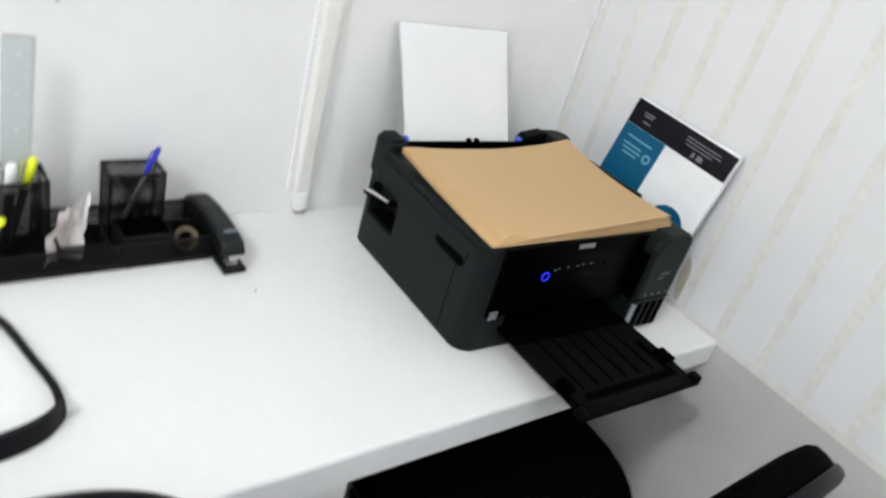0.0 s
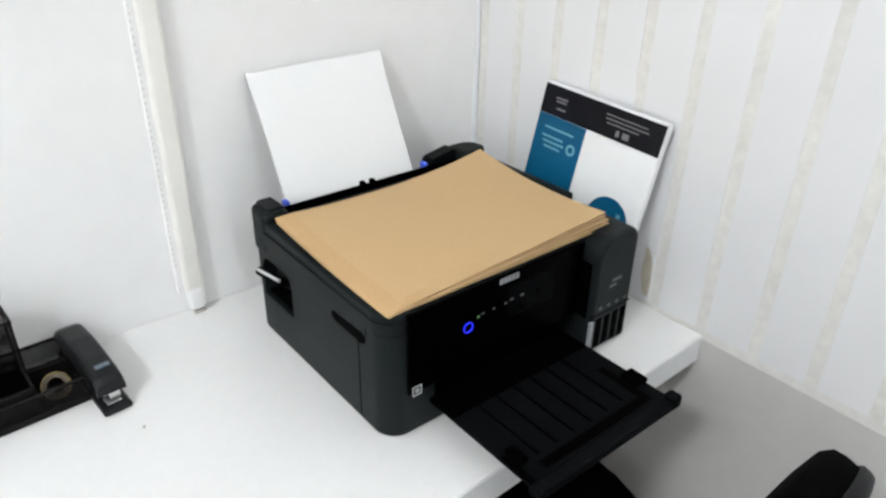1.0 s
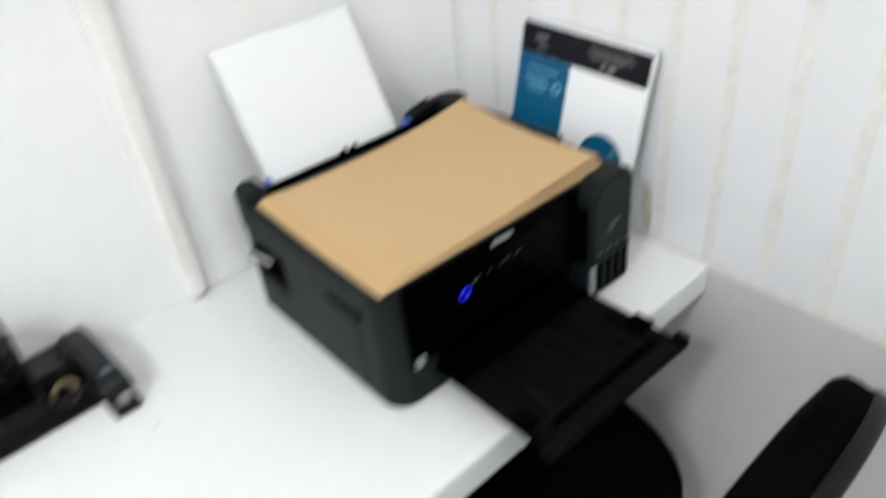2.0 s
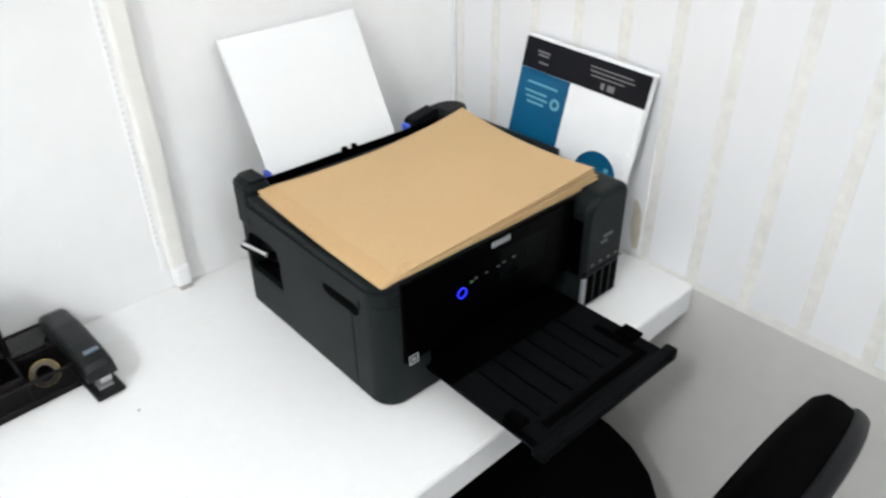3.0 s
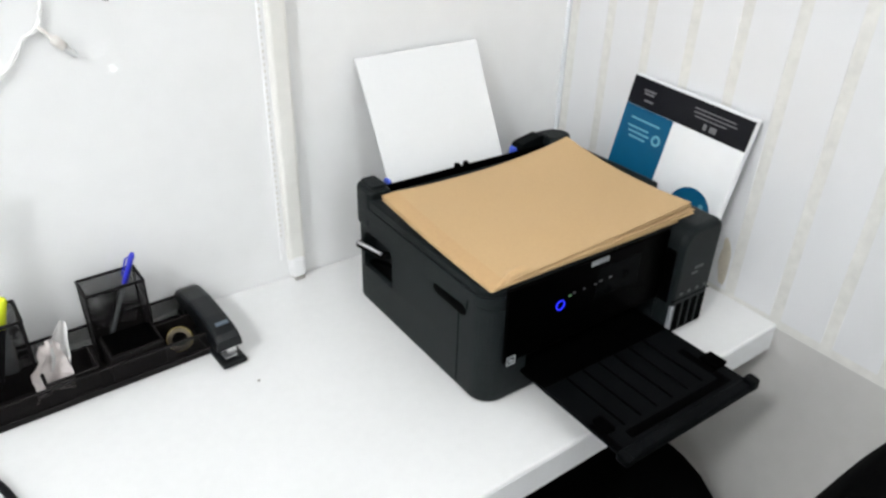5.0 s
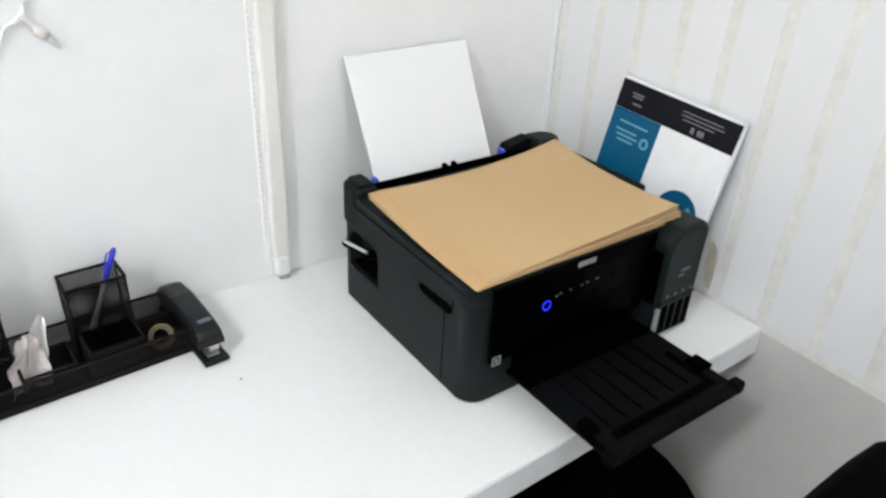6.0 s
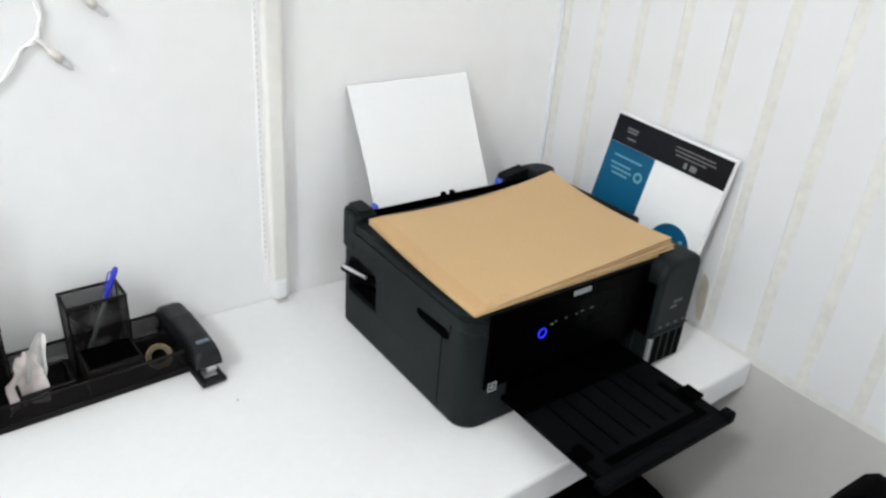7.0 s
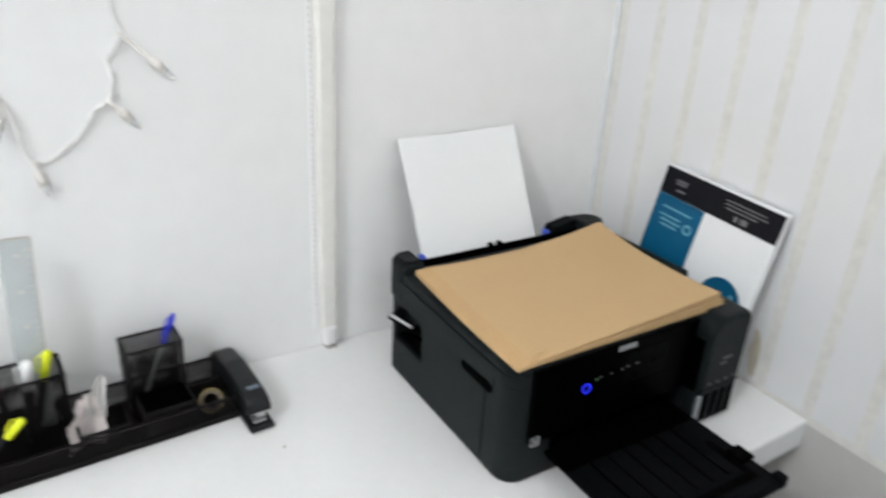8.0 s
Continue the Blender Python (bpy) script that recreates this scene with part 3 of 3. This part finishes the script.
# ---- string of small lights on the back wall ----
def make_lights():
    s = thing("string_lights", "white cord of small unlit lights hung on the wall", "string lights")
    line = bend([(-0.80, -0.0035, 1.52), (-0.845, -0.0035, 1.40), (-0.838, -0.0035, 1.31), (-0.833, -0.0045, 1.271), (-0.850, -0.0035, 1.238), (-0.847, -0.0035, 1.211), (-0.856, -0.0045, 1.19), (-0.875, -0.0035, 1.174), (-0.902, -0.0035, 1.14), (-0.930, -0.0035, 1.122), (-0.949, -0.0045, 1.12), (-0.958, -0.0035, 1.140), (-0.971, -0.0035, 1.199), (-1.02, -0.0035, 1.24), (-1.10, -0.0035, 1.19)], 5)
    part("cord", tube(line, 0.0019, 6), M_CORD, s, smooth=True)
    part("cord", tube([(p.x + 0.003 * math.sin(i * 0.9), p.y - 0.0012, p.z + 0.003 * math.cos(i * 0.9)) for i, p in enumerate(line)], 0.0013, 6), M_CORD, s, smooth=True)
    for a, b in (((-0.833, 1.271), (-0.779, 1.217)), ((-0.856, 1.19), (-0.826, 1.156)), ((-0.949, 1.12), (-0.940, 1.080)), ((-0.971, 1.20), (-0.982, 1.155)), ((-0.845, 1.40), (-0.80, 1.36))):
        A, B = Vector((a[0], -0.0055, a[1])), Vector((b[0], -0.0085, b[1]))
        d = (B - A).normalized()
        B = B - d * 0.010
        lamp = part("bulb_holder", tube([A, A + d * 0.012, B - d * 0.016, B - d * 0.015, B], [0.002, 0.0025, 0.003, 0.0062, 0.0056], 10), M_CAP, s, smooth=True)
        part("bulb", tube([B - d * 0.001, B + d * 0.006, B + d * 0.014, B + d * 0.017], [0.0042, 0.0042, 0.003, 0.0008], 10), M_BULB, lamp, smooth=True)
    return s


make_lights()


# ---- desk organizer ----
def mesh_wall(a, b, z0, z1, step=0.0022, wire=0.0005, bm=None):
    """Crossed wires between two feet a and b, from z0 to z1."""
    bm = bm or bmesh.new()
    a, b = Vector(a), Vector(b)
    n = max(2, int((b - a).length / step))
    nrm = Vector((-(b - a).y, (b - a).x)).normalized() * wire
    d = (b - a).normalized() * wire

    def bar(p, q, off):
        vs = [bm.verts.new(v) for v in (p - off, p + off, q + off, q - off)]
        bm.faces.new(vs)

    for k in range(n + 1):
        q = a + (b - a) * k / n
        bar(Vector((q.x, q.y, z0)), Vector((q.x, q.y, z1)), Vector((d.x, d.y, 0)))
    m = max(2, int((z1 - z0) / step))
    for k in range(m + 1):
        z = z0 + (z1 - z0) * k / m
        bar(Vector((a.x, a.y, z)), Vector((b.x, b.y, z)), Vector((0, 0, wire)))
    return bm


def mesh_box(name, parent, x0, y0, x1, y1, z0, z1, label, rim=0.0024, wire=0.00050):
    bm = bmesh.new()
    c = [(x0, y0), (x1, y0), (x1, y1), (x0, y1)]
    for p, q in zip(c, c[1:] + c[:1]):
        mesh_wall(p, q, z0, z1, 0.0022, wire, bm)
    ob = tagged(part(name, bm, M_MESH, parent, label), kind="stuff")
    for p, q in zip(c, c[1:] + c[:1]):
        part("rim", tube([(*p, z1), (*q, z1)], rim, 6), M_MESH, ob)
    for p in c:
        part("corner_wire", tube([(*p, z0), (*p, z1)], 0.0013, 5), M_MESH, ob)
    part("base", box((x0, y0, z0), (x1, y1, z0 + 0.0015)), M_MESH, ob)
    return ob


# the organizer stands slightly askew to the wall
ORG = Matrix.Translation((-0.755, -0.072, 0)) @ pose(0, 0, 0, 0, 0, 3.0) @ Matrix.Translation((0.755, 0.072, 0))


def make_organizer():
    o = thing("desk_organizer", "black wire mesh desk organizer with pens and slips", "organizer")
    z = DESK + 0.001
    mesh_box("tray", o, -1.10, -0.1265, -0.752, -0.014, z, 0.786, "shallow black mesh tray", wire=0.00050)
    part("front_rail", box((-1.10, -0.1295, z), (-0.752, -0.1255, z + 0.010), 0.001), M_MESH, o)
    part("floor_plate", box((-1.098, -0.1245, z + 0.002), (-0.754, -0.016, z + 0.0035)), M_MESH, o)
    mesh_box("pen_cup", o, -0.886, -0.0665, -0.812, -0.020, z + 0.004, 0.861, "square black mesh pen cup")
    part("front_box", box((-0.884, -0.1235, z + 0.004), (-0.814, -0.068, 0.797), 0.002), M_MESH, o)
    # black sheet on the solid box, standing for its shaded inside
    part("front_box_shade", box((-0.880, -0.1195, 0.7972), (-0.818, -0.071, 0.7984)), M_DARK, o)
    mesh_box("pen_cup", o, -1.055, -0.075, -0.963, -0.020, z + 0.004, 0.861, "square black mesh pen cup")
    mesh_box("slip_box", o, -0.961, -0.122, -0.900, -0.070, z + 0.004, 0.790, "low mesh slip compartment", wire=0.00050)
    part("divider", box((-0.810, -0.070, z + 0.003), (-0.755, -0.066, 0.785), 0.001), M_MESH, o)
    o.matrix_basis = ORG
    return o


make_organizer()


def make_pen(a, b, r, body, cap, name, label):
    A, B = Vector(a), Vector(b)
    d = (B - A).normalized()
    L = (B - A).length
    p = thing(name, label, "pen")
    part("barrel", tube([A, A + d * 0.01, A + d * (L * 0.72)], [0.001, r * 0.85, r * 0.85], 8), body, p, smooth=True)
    c = part("cap", tube([A + d * (L * 0.68), A + d * (L * 0.97), B], [r, r, r * 0.6], 10), cap, p, smooth=True)
    s = d.cross(Vector((0, 1, 0))).normalized()
    p.matrix_basis = ORG
    part("clip", tube([A + d * (L * 0.95) + s * r, A + d * (L * 0.93) + s * r * 1.9, A + d * (L * 0.76) + s * r * 1.5], 0.0011, 5), cap, c)
    return p


make_pen((-0.872, -0.045, 0.757), (-0.8105, -0.030, 0.8865), 0.0040, M_CLEAR, M_PENBLUE, "ballpoint_pen", "blue capped ballpoint pen leaning in a mesh cup")
make_pen((-1.008, -0.050, 0.757), (-0.974, -0.045, 0.884), 0.0062, M_BAND, M_YELLOW, "highlighter", "fluorescent yellow highlighter standing in a mesh cup")
make_pen((-1.012, -0.055, 0.757), (-1.000, -0.052, 0.880), 0.0075, M_BAND, M_WHITE, "correction_pen", "white capped correction pen in a mesh cup")
make_pen((-1.030, -0.050, 0.757), (-1.040, -0.040, 0.872), 0.0045, M_BAND, M_RED, "marker", "red marker standing in a mesh cup")

make_pen((-1.082, -0.098, 0.761), (-1.017, -0.092, 0.824), 0.0058, M_BAND, M_YELLOW, "highlighter", "fluorescent yellow highlighter lying slanted in the tray")


def make_ruler():
    r = thing("ruler", "clear plastic ruler standing in a mesh cup", "ruler")
    part("blade", box((-1.005, -0.0275, 0.757), (-0.970, -0.0255, 1.036), 0.0006), M_CLEAR, r)
    for k in range(26):
        long = 0.010 if k % 5 == 0 else 0.0055
        z = 0.770 + k * 0.010
        part("tick", box((-0.9705 - long, -0.0283, z), (-0.9712, -0.0276, z + 0.0012)), M_DOT, r)
    part("end_edge", box((-1.005, -0.0283, 1.0345), (-0.970, -0.0252, 1.0372), 0.0005), M_DOT, r)
    part("long_edge", box((-0.9708, -0.0283, 0.760), (-0.9694, -0.0252, 1.0345), 0.0004), M_DOT, r)
    for k in range(5):
        part("number_bar", box((-0.990, -0.0283, 0.812 + k * 0.05), (-0.985, -0.0276, 0.816 + k * 0.05)), M_DOT, r)
    r.matrix_basis = ORG @ pose(-0.9805, -0.0265, 0.7575, 0, 2.7, 0) @ Matrix.Translation((0.9705, 0.0265, -0.757))
    return r


make_ruler()


def make_slip(name, x, y, z, w, h, lean, turn, seed, mat):
    """A crumpled paper strip with a torn outline, standing in the tray."""
    bm = bmesh.new()
    nu, nv = 12, 18
    g = []
    for j in range(nv + 1):
        row = []
        v = j / nv
        half = w * (0.62 - 0.28 * v) * (1 + 0.30 * noise.noise((v * 4.5, seed, 0.0)))
        if v > 0.9:
            half *= 1 - 3.5 * (v - 0.9)
        for i in range(nu + 1):
            u = 2 * i / nu - 1
            fold = 0.0060 * noise.noise((u * 1.6 + seed, v * 3.0, 1.7)) + 0.0028 * noise.noise((u * 4.0, v * 8.0 + seed, 5.1))
            torn = 0.008 * v * noise.noise((u * 2.5, seed * 1.3, 3.3))
            row.append((u * half + lean * v + 0.004 * noise.noise((seed, v * 3.0, 8.0)), 0.008 * (1 - u * u) + fold * 1.6, v * h + torn))
        g.append(row)
    f = [[bm.verts.new(q) for q in row] for row in g]
    k = [[bm.verts.new((q[0], q[1] + 0.0005, q[2])) for q in row] for row in g]
    for j in range(nv):
        for i in range(nu):
            bm.faces.new((f[j][i], f[j][i + 1], f[j + 1][i + 1], f[j + 1][i]))
            bm.faces.new((k[j][i], k[j + 1][i], k[j + 1][i + 1], k[j][i + 1]))
    ob = part(name, bm, mat, smooth=True)
    ob.matrix_basis = ORG @ pose(x, y, z, 0, 0, turn)
    return tagged(ob, "crumpled white paper slip in the mesh organizer", "paper slip", "paper slips")


make_slip("paper_slip", -0.944, -0.092, 0.757, 0.024, 0.097, 0.019, -12, 3.4, M_TISSUE)
receipt = make_slip("paper_slip", -0.952, -0.103, 0.757, 0.043, 0.075, 0.006, 14, 8.2, M_RECEIPT)
tagged(receipt, "crumpled pinkish receipt slip in the mesh organizer")


def make_tape():
    t = thing("tape_roll", "amber adhesive tape roll standing in the organizer", "tape")
    part("tape", ring_mesh(0.0165, 0.0176, 0.0026), M_TAPE, t)
    part("core", ring_mesh(0.0105, 0.0160, 0.0040), M_CORE, t, "brown cardboard core")
    t.matrix_basis = pose(-0.787, -0.103, DESK + 0.0225, -34, 0, -18)
    return t


make_tape()


def make_stapler():
    s = thing("stapler", "black metal desk stapler beside the organizer", "stapler")
    # local: y forward from the hinge (0) to the nose, x across
    prof = [(0.000, 0.028, 0.036), (0.006, 0.030, 0.043), (0.020, 0.032, 0.049), (0.060, 0.032, 0.053), (0.110, 0.027, 0.0505), (0.136, 0.024, 0.047), (0.148, 0.0225, 0.043), (0.154, 0.0225, 0.036)]
    rings = []
    for y, z0, z1 in prof:
        w = 0.0180
        z1 += 0.003
        rings.append([(-w, y, z0), (w, y, z0), (w, y, z1 - 0.009), (w * 0.93, y, z1 - 0.004), (w * 0.78, y, z1 - 0.001), (w * 0.5, y, z1), (-w * 0.5, y, z1), (-w * 0.78, y, z1 - 0.001), (-w * 0.93, y, z1 - 0.004), (-w, y, z1 - 0.009)])
    part("arm", loft(rings), M_STAPLE, s, smooth=False)
    part("arm_plate", box((-0.011, 0.127, 0.0490), (0.007, 0.1345, 0.0520), 0.0005), M_PLATE, s)
    part("magazine", box((-0.010, 0.01, 0.018), (0.010, 0.1455, 0.029), 0.001), M_STAPLE, s)
    part("magazine_nose", box((-0.010, 0.146, 0.0135), (0.004, 0.1535, 0.0225), 0.001), M_SILVER, s, "bright steel nose")
    part("staple_pusher", box((0.0045, 0.139, 0.0150), (0.0095, 0.1465, 0.0222), 0.001), M_SILVER, s, "bright steel pusher")
    part("base", box((-0.018, -0.004, 0.0), (0.018, 0.168, 0.008), 0.003), M_STAPLE, s)
    part("hinge", box((-0.014, -0.004, 0.006), (0.014, 0.030, 0.040), 0.004), M_STAPLE, s)
    part("anvil", box((-0.009, 0.140, 0.0078), (0.009, 0.156, 0.0095), 0.0005), M_SILVER, s, "bright steel anvil")
    s.matrix_basis = pose(-0.7475, -0.008, DESK + 0.001, 0, 0, 184.2)
    return s


make_stapler()

# a crumb on the desk
tagged(part("crumb", tube([(-0.7225, -0.221, DESK + 0.0015), (-0.7195, -0.2205, DESK + 0.0018)], 0.0014, 6), M_DOT), "tiny grey crumb lying on the white desk", "crumb")


# ---- black foot of a stand on the desk ----
def make_stand():
    s = thing("stand_foot", "black bent metal stand foot lying on the desk", "stand")
    line = bend([(-1.12, -0.100, 0.757), (-1.075, -0.165, 0.757), (-1.035, -0.226, 0.757), (-1.012, -0.303, 0.757), (-0.999, -0.352, 0.757), (-0.997, -0.385, 0.757), (-1.000, -0.402, 0.757)], 5)
    part("rod", tube(line, 0.0048, 8), M_PIPE, s, smooth=True)
    line = bend([(-0.998, -0.398, 0.762), (-1.020, -0.420, 0.762), (-1.060, -0.434, 0.762), (-1.13, -0.442, 0.762), (-1.26, -0.442, 0.762)], 5)
    bm = bmesh.new()
    rings = [[(p.x, p.y - 0.006, 0.7512), (p.x, p.y + 0.006, 0.7512), (p.x + 0.003, p.y + 0.012, 0.772), (p.x + 0.003, p.y + 0.002, 0.775)] for p in line]
    loft(rings, bm)
    part("front_band", bm, M_PIPE, s)
    return s


make_stand()


# ---- office chair ----
def cushion(w, d, h, n=30, power=2.6):
    """A padded slab with a rounded plan, from z 0 to h."""
    def ring(k, z):
        out = []
        for j in range(n):
            a = 2 * math.pi * j / n
            c, s = math.cos(a), math.sin(a)
            out.append((k * w / 2 * abs(c) ** (2 / power) * (1 if c >= 0 else -1), k * d / 2 * abs(s) ** (2 / power) * (1 if s >= 0 else -1), z))
        return out
    return loft([ring(0.90, 0), ring(0.97, 0.1 * h), ring(1.0, 0.35 * h), ring(1.0, 0.6 * h), ring(0.96, 0.85 * h), ring(0.85, 0.97 * h), ring(0.4, h * 1.02)])


def slab(w, d, rings, n=56, power=2.0):
    """A flat oval body; rings give (share of the plan, height)."""
    out = []
    for k, z in rings:
        row = []
        for j in range(n):
            a = 2 * math.pi * j / n
            c, s = math.cos(a), math.sin(a)
            row.append((k * w / 2 * abs(c) ** (2 / power) * (1 if c >= 0 else -1), k * d / 2 * abs(s) ** (2 / power) * (1 if s >= 0 else -1), z))
        out.append(row)
    return loft(out)


def make_chair(x, y, name_label):
    c = thing("office_chair", name_label, "chair", "chairs at the desk", at=(x, y, 0))
    seat = part("seat", cushion(0.50, 0.50, 0.075), M_FABRIC, c, smooth=True)
    seat.location = (0, 0, 0.405)
    part("seat_shell", cushion(0.46, 0.44, 0.03), M_PIPE, seat, smooth=True).location = (0, 0, -0.032)
    back = part("backrest", slab(0.385, 0.262, ((0.96, -0.009), (0.992, -0.004), (0.995, 0.012), (0.975, 0.026), (0.90, 0.035), (0.7, 0.039), (0.3, 0.040))), M_FABRIC, c, smooth=True)
    back.matrix_basis = pose(0.036, -0.380, 0.706, 72, 0, 183)
    part("back_shell", slab(0.392, 0.269, ((0.80, -0.026), (0.93, -0.024), (0.985, -0.020), (1.0, -0.014), (1.0, -0.006), (0.985, -0.003))), M_PIPE, back, "dark grey plastic back shell", smooth=True)
    part("back_bar", tube(bend([(0, -0.10, 0.375), (0, -0.30, 0.365), (0.01, -0.405, 0.42), (0.02, -0.412, 0.66)]), 0.016, 8), M_PIPE, c, smooth=True)
    part("column", tube([(0, 0, 0.10), (0, 0, 0.385)], 0.026, 12), M_PIPE, c, smooth=True)
    for k in range(5):
        a = radians(20 + 72 * k)
        e = Vector((0.29 * math.cos(a), 0.29 * math.sin(a), 0.075))
        leg = part("leg", tube([(0, 0, 0.11), e], [0.024, 0.015], 8), M_PIPE, c)
        w = part("castor", ring_mesh(0.004, 0.028, 0.02, 16), M_DARK, leg)
        w.matrix_basis = pose(e.x, e.y, 0.0285, 0, 0, math.degrees(a))
    return c


make_chair(-0.314, -0.405, "black office chair pushed under the white desk")


chair = bpy.data.objects["office_chair"]
other = copy_thing(chair, pose(-1.035, -0.996, 0, 0, 0, 180))
tagged(other, "black office chair standing with its back to the desk")


# ---- ceiling lamps ----
def make_ceiling_lamp(at, radiance):
    l = thing("ceiling_light", "unseen white globe lamp added under the ceiling", "ceiling light", "ceiling lights")
    x, y, z = at
    part("rose", tube([(x, y, CEILING - 0.001), (x, y, CEILING - 0.015), (x, y, CEILING - 0.02)], [0.07, 0.07, 0.05], 24), M_WHITE, l, smooth=True)
    part("stem", tube([(x, y, CEILING - 0.018), (x, y, z + 0.155)], 0.012, 10), M_WHITE, l, smooth=True)
    bm = bmesh.new()
    bmesh.ops.create_icosphere(bm, subdivisions=3, radius=0.16, matrix=Matrix.Translation(at))
    part("globe", bm, glowing("lamp_globe", (0.950, 0.980, 1.0), radiance), l, "glowing white glass globe", smooth=True)
    return l


for at, radiance in LAMPS:
    make_ceiling_lamp(at, radiance)


# ---- wall panels, shared mesh ----
PITCH, GAP = 0.0843, 0.0180
bm = box((0.0, -(PITCH - GAP) / 2, 0.0), (0.0012, (PITCH - GAP) / 2, CEILING - PANEL_FOOT - 0.002), 0.0006, 2)
panel_mesh = bpy.data.meshes.new("panel")
bm.to_mesh(panel_mesh)
bm.free()
panel_mesh.materials.append(M_PANEL)
for k in range(52):
    y = -0.6915 + PITCH * (7.5 - k)
    if y > -0.01 - PITCH / 2 + 0.02 or y < -4.1:
        continue
    ob = new("panel", panel_mesh)
    ob.parent = wall_right
    ob.location = (0, y, PANEL_FOOT)


# ---- grime on the panels beside the pack, with the pack's shadow painted in ----
def make_grime_shade():
    rnd = random.Random(7)
    rim = []
    for k in range(28):
        a = 2 * math.pi * k / 28
        wob = 1 + 0.35 * noise.noise((math.cos(a) * 1.7, math.sin(a) * 1.7, 4.2)) + rnd.uniform(-0.06, 0.06)
        rim.append((-0.4170 + 0.0095 * wob * math.cos(a) + 0.004 * math.sin(a), 0.806 + 0.045 * wob * math.sin(a)))
    part("grime_shade", loft([[(0.0002, y, z) for y, z in rim], [(-0.0003, y, z) for y, z in rim]]), M_GRIME_SHADE, wall_right, "brown grime with the pack's shadow painted in")


make_grime_shade()
